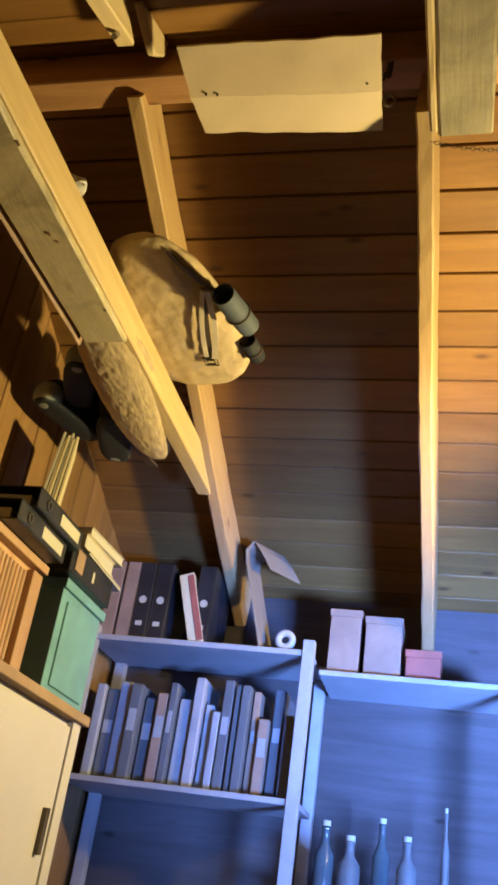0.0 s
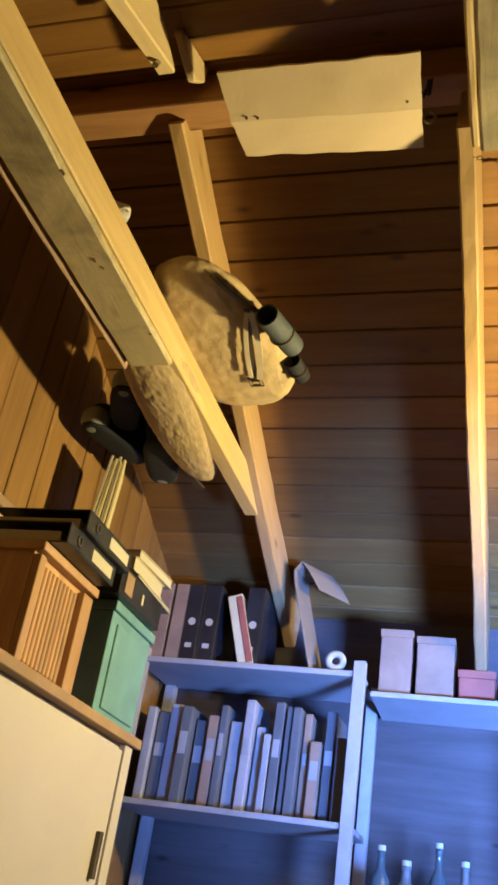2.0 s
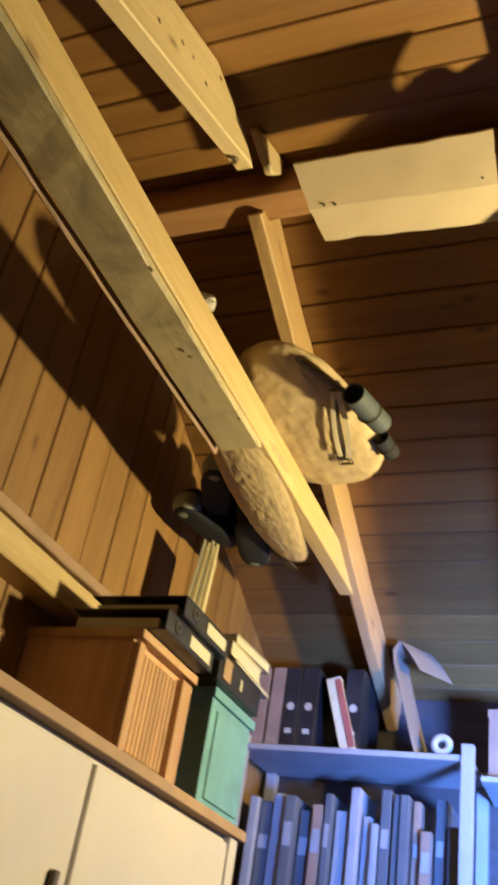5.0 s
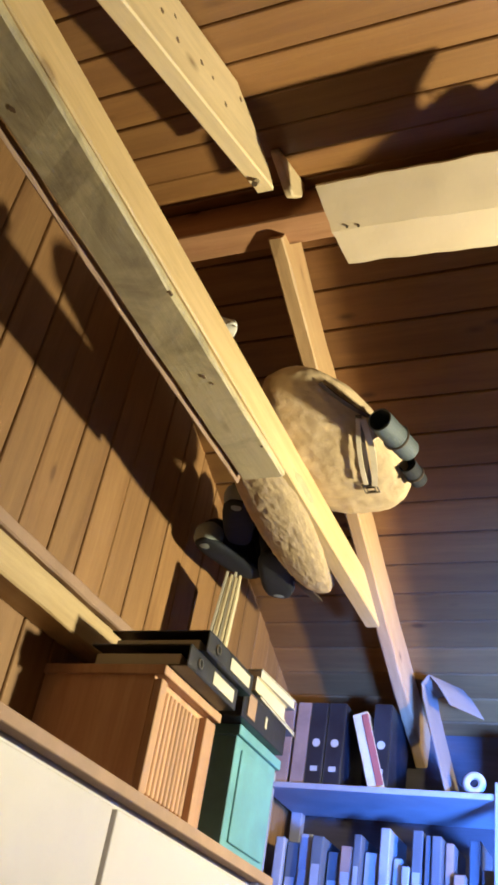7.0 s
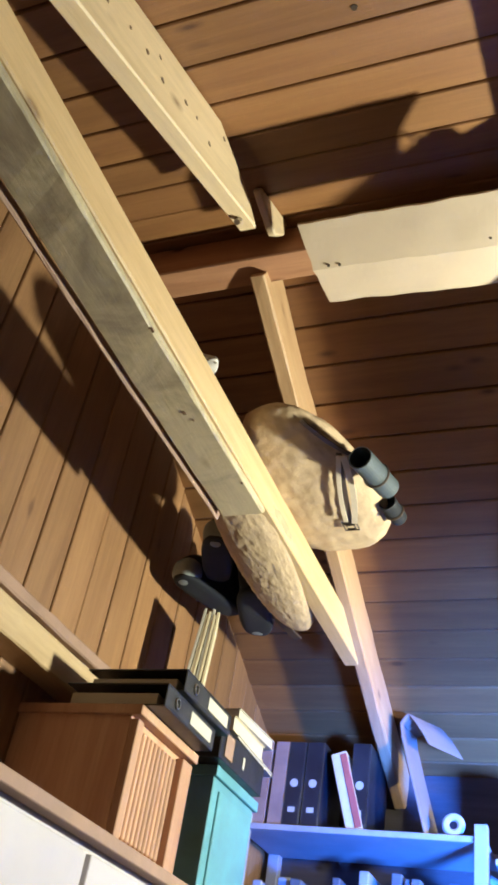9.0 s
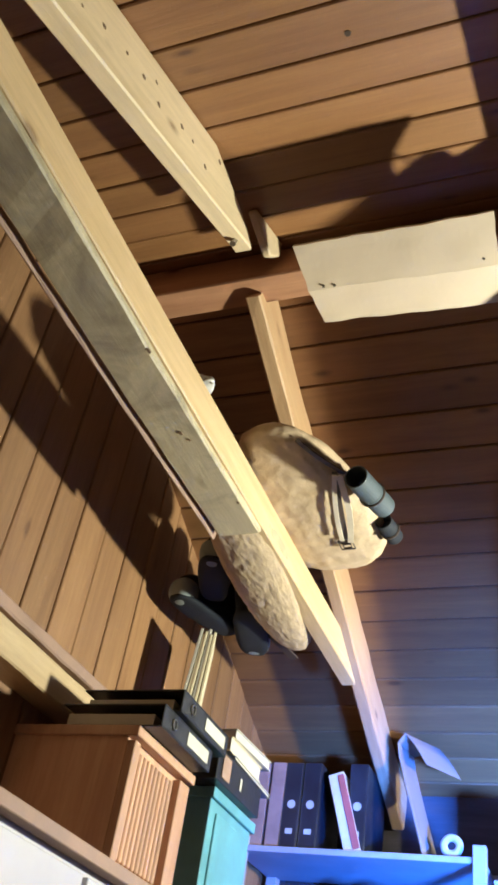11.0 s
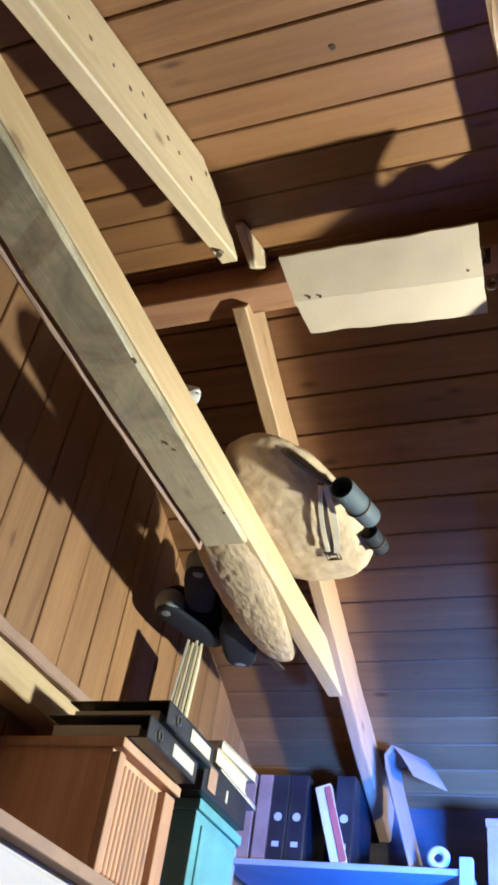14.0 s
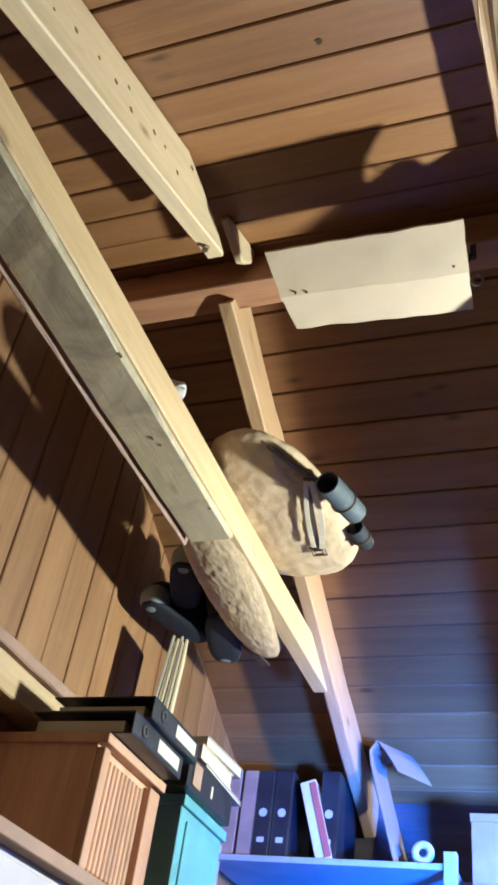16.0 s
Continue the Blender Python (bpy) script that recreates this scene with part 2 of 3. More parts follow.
def end_wall(name, x0, x1):
    bm = bmesh.new()
    prof = [(SOUTH - 0.1, 0), (NORTH + 0.1, 0), (NORTH + 0.1, north_z(NORTH + 0.1) + 0.03), (RIDGE_Y, RIDGE_Z + 0.03), (SOUTH - 0.1, south_z(SOUTH - 0.1) + 0.03)]
    a = [bm.verts.new((x0, y, z)) for y, z in prof]
    c = [bm.verts.new((x1, y, z)) for y, z in prof]
    bm.faces.new(a)
    bm.faces.new(c[::-1])
    for i in range(5):
        bm.faces.new((a[i], c[i], c[(i + 1) % 5], a[(i + 1) % 5]))
    bmesh.ops.recalc_face_normals(bm, faces=bm.faces)
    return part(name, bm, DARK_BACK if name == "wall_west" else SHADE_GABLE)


wall_west = tagged(end_wall("wall_west", WEST - 0.1, WEST - 0.022), "gable wall of upright pine boards", "wall", kind="structure")
tagged(end_wall("wall_east", EAST, EAST + 0.1), "boarded gable wall, coloured dark to cut bounce", "wall", kind="structure")
tagged(box_part("wall_north", (WEST - 0.1, NORTH, 0), (EAST + 0.1, NORTH + 0.1, north_z(NORTH)), SHADE_WALL), "low boarded wall behind the shelves, coloured dark to cut bounce", "wall", kind="structure")
tagged(box_part("wall_south", (WEST - 0.1, SOUTH - 0.1, 0), (EAST + 0.1, SOUTH, south_z(SOUTH)), SHADE_WALL), "low boarded wall, coloured dark to cut bounce", "wall", kind="structure")

# ---- the trusses ----
def truss(x, label, width, depth):
    """South rafter, north rafter and, where given, a tie beam, all in one upright plane; x is the east face of the north rafter."""
    ob = thing("roof_truss", (x, NORTH, north_z(NORTH) - 0.11), label, "roof truss", "trusses under the roof")
    north = Matrix.Translation((x - width, RIDGE_Y + 0.05, north_z(RIDGE_Y + 0.05))) @ Matrix.Rotation(-SLOPE_N, 4, "X")
    timber("north_rafter", 2.3, width, depth, north, RAFTER_N, ob, seed=int(x * 50) + 90)
    return ob


left_truss = truss(-0.875, "pale pine truss with a heavy tie beam", 0.049, 0.155)
SOUTH_TURN = Matrix.Rotation(SLOPE_S, 4, "X") @ Matrix.Rotation(math.pi, 4, "Z")


def cut_rafter(name, x0, x1, profile, mat, parent, label=""):
    """A sawn timber drawn as its upright profile in y and z and swept from x0 to x1."""
    bm = bmesh.new()
    a = [bm.verts.new((x0, y, z)) for y, z in profile]
    c = [bm.verts.new((x1, y, z)) for y, z in profile]
    bm.faces.new(a)
    bm.faces.new(c[::-1])
    for i in range(len(profile)):
        k = (i + 1) % len(profile)
        bm.faces.new((a[i], a[k], c[k], c[i]))
    bmesh.ops.recalc_face_normals(bm, faces=bm.faces)
    bmesh.ops.bevel(bm, geom=list(bm.edges), offset=0.004, segments=1, affect="EDGES")
    return part(name, bm, mat, parent, label)


cut_rafter("south_rafter", -0.832, -0.783, [(-0.48, south_z(-0.48)), (1.098, south_z(1.098)), (1.295, 3.037), (1.385, 2.999), (1.362, 2.992), (-0.48, south_z(-0.48) - 0.176)],
           RAFTER_S, left_truss, "pale knotty rafter with a cut end")
cut_rafter("ridge_cleat", -0.822, -0.798, [(1.385, south_z(1.385)), (1.58, south_z(1.58)), (1.58, 3.205), (1.522, 3.14), (1.385, 3.165)], RAFTER_S, left_truss)
cut_rafter("tie_beam", -0.937, -0.882, [(-0.48, 2.622), (2.735, 2.622), (2.985, 2.517), (-0.48, 2.517)], TIE, left_truss, "bright sawn tie beam with a bevelled end")
timber("flat_board", 2.43, 0.127, 0.022, Matrix.Translation((-1.014, -0.48, 2.516)), GREY_BOARD, left_truss, seed=8, label="grey stained flat board under the tie")
timber("edge_strip", 2.44, 0.009, 0.03, Matrix.Translation((-1.036, -0.48, 2.52)), BROWN_CARD, left_truss, seed=9)
rng = random.Random(5)
for k, (u, y, r) in enumerate(((0.3, 0.72, 0.006), (0.95, 1.22, 0.007), (0.62, 1.5, 0.006), (0.72, 1.53, 0.003), (0.93, 1.8, 0.004))):
    bm = bmesh.new()
    ring = [bm.verts.new((-1.014 + 0.127 * u + r * rng.uniform(0.6, 1.1) * math.cos(a), y + 1.5 * r * rng.uniform(0.6, 1.1) * math.sin(a), 2.493)) for a in [q * math.tau / 9 for q in range(9)]]
    top = [bm.verts.new(v.co + Vector((0, 0, 0.004))) for v in ring]
    bm.faces.new(ring[::-1])
    for i in range(9):
        bm.faces.new((ring[i], ring[(i + 1) % 9], top[(i + 1) % 9], top[i]))
    part("knot", bm, KNOT, left_truss)
bm = bmesh.new()
tube(bm, ((-0.808, 1.32, 2.955), (-0.808, 1.335, 3.0)), 0.008, 10)
part("bolt", bm, STEEL, left_truss)
rng = random.Random(21)
for k in range(13):
    y = 0.45 + k * 0.062 + rng.uniform(-0.03, 0.03)
    z, r = south_z(y) - rng.uniform(0.03, 0.14), rng.uniform(0.0025, 0.006)
    bm = bmesh.new()
    ring = [bm.verts.new((-0.7818, y + 1.5 * r * rng.uniform(0.6, 1.1) * math.cos(a), z + r * rng.uniform(0.6, 1.1) * math.sin(a))) for a in [q * math.tau / 10 for q in range(10)]]
    back = [bm.verts.new(v.co - Vector((0.004, 0, 0))) for v in ring]
    bm.faces.new(ring)
    for i in range(10):
        bm.faces.new((ring[i], back[i], back[(i + 1) % 10], ring[(i + 1) % 10]))
    part("knot", bm, KNOT, left_truss)

right_truss = truss(-0.05, "orange pine truss with a deep rafter", 0.043, 0.405)
# thin board added to throw the shadow at the east of the south slope
timber("web_board", 2.2, 0.014, 0.175, Matrix.Translation((-0.05, 1.6, south_z(1.6))) @ SOUTH_TURN, RAFTER_N, right_truss, seed=15)
timber("tie_board", 1.76, 0.105, 0.03, Matrix.Translation((-0.019, -0.48, 2.55)), GREY_BOARD, right_truss, seed=16, label="stained flat board with a cut end")
timber("tie_batten", 1.75, 0.016, 0.1, Matrix.Translation((-0.037, -0.48, 2.62)), TIE, right_truss, seed=17)

cut_rafter("gusset", -0.066, -0.051, [(1.7, 2.93), (1.625, 2.91), (1.42, 3.02), (1.36, south_z(1.36) - 0.01), (1.6, 3.158), (1.7, 3.158)], RAFTER_N, right_truss)

# ---- the hanging cardboard ----
CARD_W = ((-0.654, 1.35, 2.935), (-0.164, 1.35, 2.930), (-0.181, 1.652, 2.951), (-0.66, 1.652, 2.973))
sheet = thing("cardboard_sheet", (-0.4, 1.5, 2.93), "creased pale brown cardboard sheet hung by a chain", "cardboard")
bm = bmesh.new()
NX, NY = 24, 10
grid = []
for layer in (0.0, 0.006):
    rows = []
    for j in range(NY + 1):
        v = j / NY
        row = []
        for i in range(NX + 1):
            u = i / NX
            q = (Vector(CARD_W[0]) * (1 - u) + Vector(CARD_W[1]) * u) * (1 - v) + (Vector(CARD_W[3]) * (1 - u) + Vector(CARD_W[2]) * u) * v
            fold = 0.02 * max(0.0, 1 - abs(v - 0.5) / 0.5)
            q.z += layer - fold + 0.003 * math.sin(u * 5 + 1) + 0.002 * noise.noise((u * 6, v * 4, 2))
            q.y += 0.004 * noise.noise((u * 7, v * 3, 5))
            if i in (0, NX):
                q.x += 0.004 * noise.noise((v * 9, i, 3))
            row.append(bm.verts.new(q))
        rows.append(row)
    grid.append(rows)
for layer, rows in enumerate(grid):
    for j in range(NY):
        for i in range(NX):
            vs = (rows[j][i], rows[j][i + 1], rows[j + 1][i + 1], rows[j + 1][i])
            bm.faces.new(vs if layer else vs[::-1])
rim = [(0, i) for i in range(NX)] + [(j, NX) for j in range(NY)] + [(NY, i) for i in range(NX, 0, -1)] + [(j, 0) for j in range(NY, 0, -1)]
for k in range(len(rim)):
    (a, b), (c, d) = rim[k], rim[(k + 1) % len(rim)]
    bm.faces.new((grid[0][a][b], grid[0][c][d], grid[1][c][d], grid[1][a][b])).material_index = 1
part("panel", bm, [CARD, CARD_EDGE], sheet)
for u, v in ((0.09, 0.46), (0.15, 0.47), (0.93, 0.42)):
    q = Vector(CARD_W[0]).lerp(Vector(CARD_W[1]), u).lerp(Vector(CARD_W[3]).lerp(Vector(CARD_W[2]), u), v)
    bm = bmesh.new()
    tube(bm, (q - Vector((0, 0, 0.021)), q - Vector((0, 0, 0.0165))), 0.0035, 8)
    part("rivet", bm, IRON, sheet)


def chain(parent, a, c, link=0.026, wire=0.0026, sag=0.0, mat=IRON):
    a, c = Vector(a), Vector(c)
    n = max(2, int((c - a).length / (link * 0.72)))
    for i in range(n):
        u = (i + 0.5) / n
        at = a.lerp(c, u) - Vector((0, 0, sag * 4 * u * (1 - u)))
        d = (c - a).normalized()
        e = d.orthogonal().normalized()
        if i % 2:
            e = d.cross(e)
        bm = bmesh.new()
        tube(bm, [at + d * math.cos(k * math.tau / 12) * link * 0.5 + e * math.sin(k * math.tau / 12) * link * 0.3 for k in range(12)], wire, 6, True)
        part("link", bm, mat, parent, smooth=True)


hanger = thing("hanging_chain", (-0.165, 1.545, 2.98), "rusty chain with a steel shackle on the ridge beam", "chain")
chain(hanger, (-0.19, 1.49, 2.945), (-0.165, 1.545, 3.03))
chain(hanger, (-0.165, 1.545, 3.03), (-0.172, 1.62, 3.165))
bm = bmesh.new()
tube(bm, [(-0.16 + 0.013 * math.cos(a), 1.57, 2.965 + 0.02 * math.sin(a)) for a in [k * math.tau / 14 for k in range(14)]], 0.004, 8, True)
part("shackle", bm, STEEL, hanger, smooth=True)
slack = thing("slack_chain", (0.0, 1.29, 2.51), "thin dark chain hanging from the flat tie board", "chain")
chain(slack, (-0.035, 1.3, 2.528), (0.12, 1.32, 2.515), 0.012, 0.0008, 0.008)

# ---- what lies on the ties ----
def blob(centre, half, squash=2.4, rough=0.0, freq=9.0, subdiv=5, seed=1, turn=0.0, taper=0.0):
    bm = bmesh.new()
    bmesh.ops.create_icosphere(bm, subdivisions=subdiv, radius=1.0)
    m = Matrix.Rotation(radians(turn), 3, "Z")
    for v in bm.verts:
        d = v.co.normalized()
        r = (abs(d.x) ** squash + abs(d.y) ** squash + abs(d.z) ** squash) ** (-1 / squash)
        q = Vector((d.x * half[0] * (1 - taper * d.y), d.y * half[1], d.z * half[2])) * r
        q += d * rough * (noise.fractal(q * freq + Vector((seed, 0, 0)), 0.7, 2.1, 4))
        v.co = m @ q + Vector(centre)
    return bm


pack = thing("hide_pack", (-0.80, 2.05, 2.625), "shaggy tan hide pack with leather straps on the tie", "backpack")
PACK_C, PACK_H = Vector((-0.805, 2.07, 2.672)), (0.19, 0.36, 0.058)
part("body", blob(PACK_C, PACK_H, 2.3, 0.0045, 17, 6, 4, -2.0, -0.22), HIDE, pack, smooth=True)


def pack_under(x, y):
    u = abs((x - PACK_C.x) / PACK_H[0]) ** 2.3 + abs((y - PACK_C.y) / PACK_H[1]) ** 2.3
    return PACK_C.z - PACK_H[2] * max(0.0, 1 - u) ** (1 / 2.3)


def band(bm, points, width, thick=0.004):
    """A flat strap through points."""
    pts = [Vector(q) for q in points]
    rows = []
    for i, q in enumerate(pts):
        d = (pts[min(i + 1, len(pts) - 1)] - pts[max(i - 1, 0)]).normalized()
        s = d.cross(Vector((0, 0, 1))).normalized() * width / 2
        n = s.cross(d).normalized() * thick / 2
        rows.append([bm.verts.new(q + a) for a in (s + n, s - n, -s - n, -s + n)])
    for a, c in zip(rows, rows[1:]):
        for k in range(4):
            bm.faces.new((a[k], a[(k + 1) % 4], c[(k + 1) % 4], c[k]))
    bm.faces.new(rows[0][::-1])
    bm.faces.new(rows[-1])
    bmesh.ops.recalc_face_normals(bm, faces=bm.faces)


def pack_strap(name, a, c, width, mat, drop=0.006, swing=0.0):
    bm = bmesh.new()
    pts = []
    for i in range(13):
        u = i / 12
        x, y = a[0] + (c[0] - a[0]) * u + swing * math.sin(u * math.pi), a[1] + (c[1] - a[1]) * u
        pts.append((x, y, pack_under(x, y) - drop))
    band(bm, pts, width)
    return part(name, bm, mat, pack)


pack_strap("strap", (-0.665, 1.88), (-0.715, 2.2), 0.016, LEATHER, 0.012)
pack_strap("strap", (-0.655, 1.89), (-0.70, 2.19), 0.017, CORD, 0.02, 0.012)
pack_strap("strap", (-0.665, 1.88), (-0.72, 2.17), 0.013, CORD, 0.022, -0.006)
pack_strap("seam", (-0.735, 1.75), (-0.645, 1.91), 0.014, LEATHER, 0.001)
bm = bmesh.new()
bz = pack_under(-0.717, 2.21) - 0.014
for half_w, half_l in ((0.021, 0.017), (0.012, 0.01)):
    tube(bm, [(-0.717 + a * half_w, 2.215 + b * half_l, bz) for a, b in ((-1, -1), (1, -1), (1, 1), (-1, 1))], 0.0028, 6, True)
tube(bm, ((-0.74, 2.19, bz), (-0.694, 2.19, bz)), 0.004)
part("buckle", bm, IRON, pack, "dark iron roller buckle")

roll = thing("fleece_roll", (-1.04, 2.3, 2.52), "rolled tan sheepskin with a dark leather edge beside the tie beam", "sheepskin")
part("fleece", blob((-0.995, 2.29, 2.552), (0.104, 0.46, 0.06), 2.3, 0.0028, 48, 6, 9, 4.0, 0.14), HIDE, roll, smooth=True)
bm = bmesh.new()
band(bm, [(-1.085 - 0.0035 * k + 0.004 * math.sin(k), 1.98 + k * 0.075, 2.585 - 0.0022 * k) for k in range(10)] + [(-1.055, 2.79, 2.53)], 0.03, 0.006)
part("leather_edge", bm, LEATHER, roll)

# grey rolled tins beside the pack
def canister(name, a, c, radius, label, mat):
    ob = thing(name, a, label, "canister")
    a, c = Vector(a), Vector(c)
    d = (c - a).normalized()
    bm = bmesh.new()
    e = d.orthogonal().normalized()
    f = d.cross(e)
    prof = ((0, radius * 0.9), (0, radius), (0.5, radius), (0.52, radius * 1.04), (0.62, radius * 1.04), (0.64, radius * 1.0), (1, radius * 0.97), (1, radius * 0.6))
    rings = [[bm.verts.new(a.lerp(c, u) + (e * math.cos(k * math.tau / 28) + f * math.sin(k * math.tau / 28)) * r) for k in range(28)] for u, r in prof]
    rings.insert(0, [bm.verts.new(a.lerp(c, 0.35) + (e * math.cos(k * math.tau / 28) + f * math.sin(k * math.tau / 28)) * radius * 0.88) for k in range(28)])
    for p0, p1 in zip(rings, rings[1:]):
        for k in range(28):
            bm.faces.new((p0[k], p0[(k + 1) % 28], p1[(k + 1) % 28], p1[k]))
    bm.faces.new(rings[0][::-1])
    bm.faces.new(rings[-1])
    bmesh.ops.recalc_face_normals(bm, faces=bm.faces)
    part("can", bm, mat, ob, smooth=False)
    bm = bmesh.new()
    m0 = a.lerp(c, 0.57)
    tube(bm, [m0 + (e * math.cos(k * math.tau / 28) + f * math.sin(k * math.tau / 28)) * radius * 1.06 for k in range(28)], 0.004, 6, True)
    part("strap", bm, LEATHER, ob)
    return ob


canister("grey_canister", (-0.592, 1.84, 2.575), (-0.56, 2.02, 2.6), 0.033, "grey metal canister strapped beside the hide pack", GREY_TIN)
canister("dark_cup", (-0.598, 2.16, 2.65), (-0.583, 2.25, 2.65), 0.026, "dark enamel cup with a bright rim beside the pack", NAVY)

# small enamel mug lying on the tie beam
mug = thing("enamel_mug", (-0.91, 1.49, 2.622), "small chipped pale enamel mug lying on the tie beam", "mug")
bm = bmesh.new()
m = Matrix.Translation((-0.907, 1.495, 2.646)) @ Matrix.Scale(0.6, 4) @ Matrix.Rotation(radians(-68), 4, "X") @ Matrix.Rotation(radians(25), 4, "Y")
prof = ((-0.04, 0.0), (-0.04, 0.03), (-0.032, 0.038), (0.032, 0.042), (0.036, 0.044), (0.036, 0.04), (-0.03, 0.035), (-0.034, 0.0))
rings = [[bm.verts.new(m @ Vector((q * math.cos(k * math.tau / 24), q * math.sin(k * math.tau / 24), a))) for k in range(24)] for a, q in prof]
for p0, p1 in zip(rings, rings[1:]):
    for k in range(24):
        bm.faces.new((p0[k], p0[(k + 1) % 24], p1[(k + 1) % 24], p1[k]))
bmesh.ops.remove_doubles(bm, verts=bm.verts, dist=0.0001)
bmesh.ops.recalc_face_normals(bm, faces=bm.faces)
part("cup", bm, ENAMEL, mug, smooth=True)
bm = bmesh.new()
tube(bm, [m @ Vector((0.043 + 0.02 * math.sin(a), 0, 0.022 * math.cos(a))) for a in [k * math.pi / 9 for k in range(10)]], 0.004, 8)
part("handle", bm, ENAMEL, mug, smooth=True)

# dark boots with pale soles behind the fleece
def boot(at, turn, label, size):
    ob = thing("winter_boot", at, label, "boot", "boots stored above the cabinet")
    m = Matrix.Translation(at) @ Matrix.Rotation(radians(turn), 4, "Z") @ Matrix.Scale(size, 4)
    bm = blob((0, 0, 0.07), (0.05, 0.14, 0.06), 2.5, 0.004, 10, 4, 3)
    bmesh.ops.transform(bm, matrix=m, verts=bm.verts)
    part("upper", bm, NAVY, ob, smooth=True)
    bm = blob((0, -0.1, 0.13), (0.055, 0.06, 0.1), 3, 0.004, 10, 4, 5)
    bmesh.ops.transform(bm, matrix=m, verts=bm.verts)
    part("shaft", bm, NAVY, ob, smooth=True)
    bm = blob((0, 0, 0.014), (0.052, 0.15, 0.016), 3, 0, 8, 4, 2)
    bmesh.ops.transform(bm, matrix=m, verts=bm.verts)
    part("sole", bm, NAVY, ob, smooth=True)
    bm = blob((0.0, 0.11, 0.045), (0.048, 0.045, 0.045), 2.6, 0, 8, 4, 2)
    bmesh.ops.transform(bm, matrix=m, verts=bm.verts)
    part("toe_cap", bm, TOE_GREY, ob, "pale grey rubber toe cap", smooth=True)
    return ob


boot((-1.19, 2.32, 2.57), 200, "dark navy winter boot with a grey toe cap", 0.95)
boot((-1.29, 2.5, 2.54), 160, "dark navy winter boot lying behind its fellow", 1.0)
boot((-1.16, 2.62, 2.53), 15, "dark navy winter boot under the roof slope", 1.1)

# ---- unseen lamp body, its reflector added to cut the spread of the bulb ----
unseen_lamp = thing("unseen_lamp", (0.91, 2.55, 0.0), "unseen work lamp on a floor pole, its tin reflector added to cut the spread of the bulb", "work lamp")
axis = Vector((-0.95, -0.4, 0.15)).normalized()
side = axis.cross(Vector((0, 0, 1))).normalized()
over = side.cross(axis)
bm = bmesh.new()
REFLECTOR = ((-0.07, 0.022), (-0.055, 0.05), (-0.02, 0.078), (0.02, 0.09), (0.062, 0.098), (0.064, 0.101), (0.02, 0.093), (-0.02, 0.081), (-0.057, 0.053), (-0.073, 0.024))
rings = [[bm.verts.new(Vector(BULB) + axis * d + (side * math.cos(k * math.tau / 40) + over * math.sin(k * math.tau / 40)) * r) for k in range(40)] for d, r in REFLECTOR]
for p0, p1 in zip(rings, rings[1:] + rings[:1]):
    for k in range(40):
        bm.faces.new((p0[k], p0[(k + 1) % 40], p1[(k + 1) % 40], p1[k]))
bmesh.ops.recalc_face_normals(bm, faces=bm.faces)
part("reflector", bm, TIN, unseen_lamp, "dull tin dish added to cut the spread of the bulb", smooth=True)
back = Vector(BULB) - axis * 0.07
bm = bmesh.new()
tube(bm, (back, back - axis * 0.075), 0.024, 20)
part("socket", bm, IRON, unseen_lamp, smooth=True)
foot = back - axis * 0.1
bm = bmesh.new()
tube(bm, ((foot.x, foot.y, 0.02), foot + axis * 0.03), 0.0085, 14)
part("pole", bm, IRON, unseen_lamp, smooth=True)
bm = bmesh.new()
tube(bm, ((foot.x, foot.y, 0.0), (foot.x, foot.y, 0.022)), 0.14, 28)
part("base_plate", bm, IRON, unseen_lamp)

# ---- the west side: rail, cabinets and what stands on them ----
rail = thing("wall_rail", (WEST, 1.2, 1.99), "pine rail with a cut end fixed along the gable wall", "rail")
timber("rail_beam", 2.55, 0.09, 0.09, Matrix.Translation((WEST, -0.45, 2.08)), TIE, rail, seed=31)
timber("top_strip", 2.67, 0.105, 0.035, Matrix.Translation((WEST, -0.45, 2.116)), BROWN_CARD, rail, seed=32)

upper = thing("wall_cabinet", (-1.27, 2.07, 1.6), "ribbed wooden cabinet with a plain frame standing on a white cupboard", "cabinet")
box_part("body", (WEST, 1.905, 1.6), (-1.122, 2.232, 1.905), CABINET_WOOD, upper)
for k in range(26):
    y = 1.945 + k * 0.0225
    if y < 2.16:
        box_part("rib", (-1.122, y, 1.63), (-1.112, y + 0.0165, 1.88), CABINET_WOOD, upper, bevel=0.003)
box_part("frame_stile", (-1.122, 2.18, 1.6), (-1.1, 2.24, 1.892), CABINET_WOOD, upper)
box_part("frame_stile", (-1.122, 1.905, 1.6), (-1.1, 1.935, 1.892), CABINET_WOOD, upper)
box_part("top_board", (WEST, 1.895, 1.9), (-1.092, 2.25, 1.925), CABINET_WOOD, upper)

lower = thing("white_cupboard", (-1.25, 1.9, 0.0), "white painted cupboard with a projecting top board", "cupboard")
box_part("body", (WEST, 0.9, 0.0), (-1.078, 2.63, 1.57), WHITE_PAINT, lower)
for y0, y1 in ((0.93, 1.75), (1.77, 2.575)):
    d = box_part("door", (-1.078, y0, 0.08), (-1.062, y1, 1.55), WHITE_PAINT, lower)
    box_part("handle", (-1.062, y1 - 0.07, 1.2), (-1.045, y1 - 0.05, 1.32), IRON, d)
box_part("edge_stile", (-1.078, 2.58, 0.0), (-1.056, 2.635, 1.57), WHITE_PAINT, lower)
box_part("top_board", (WEST, 0.88, 1.57), (-1.04, 2.66, 1.598), BROWN_CARD, lower, label="brown top board")

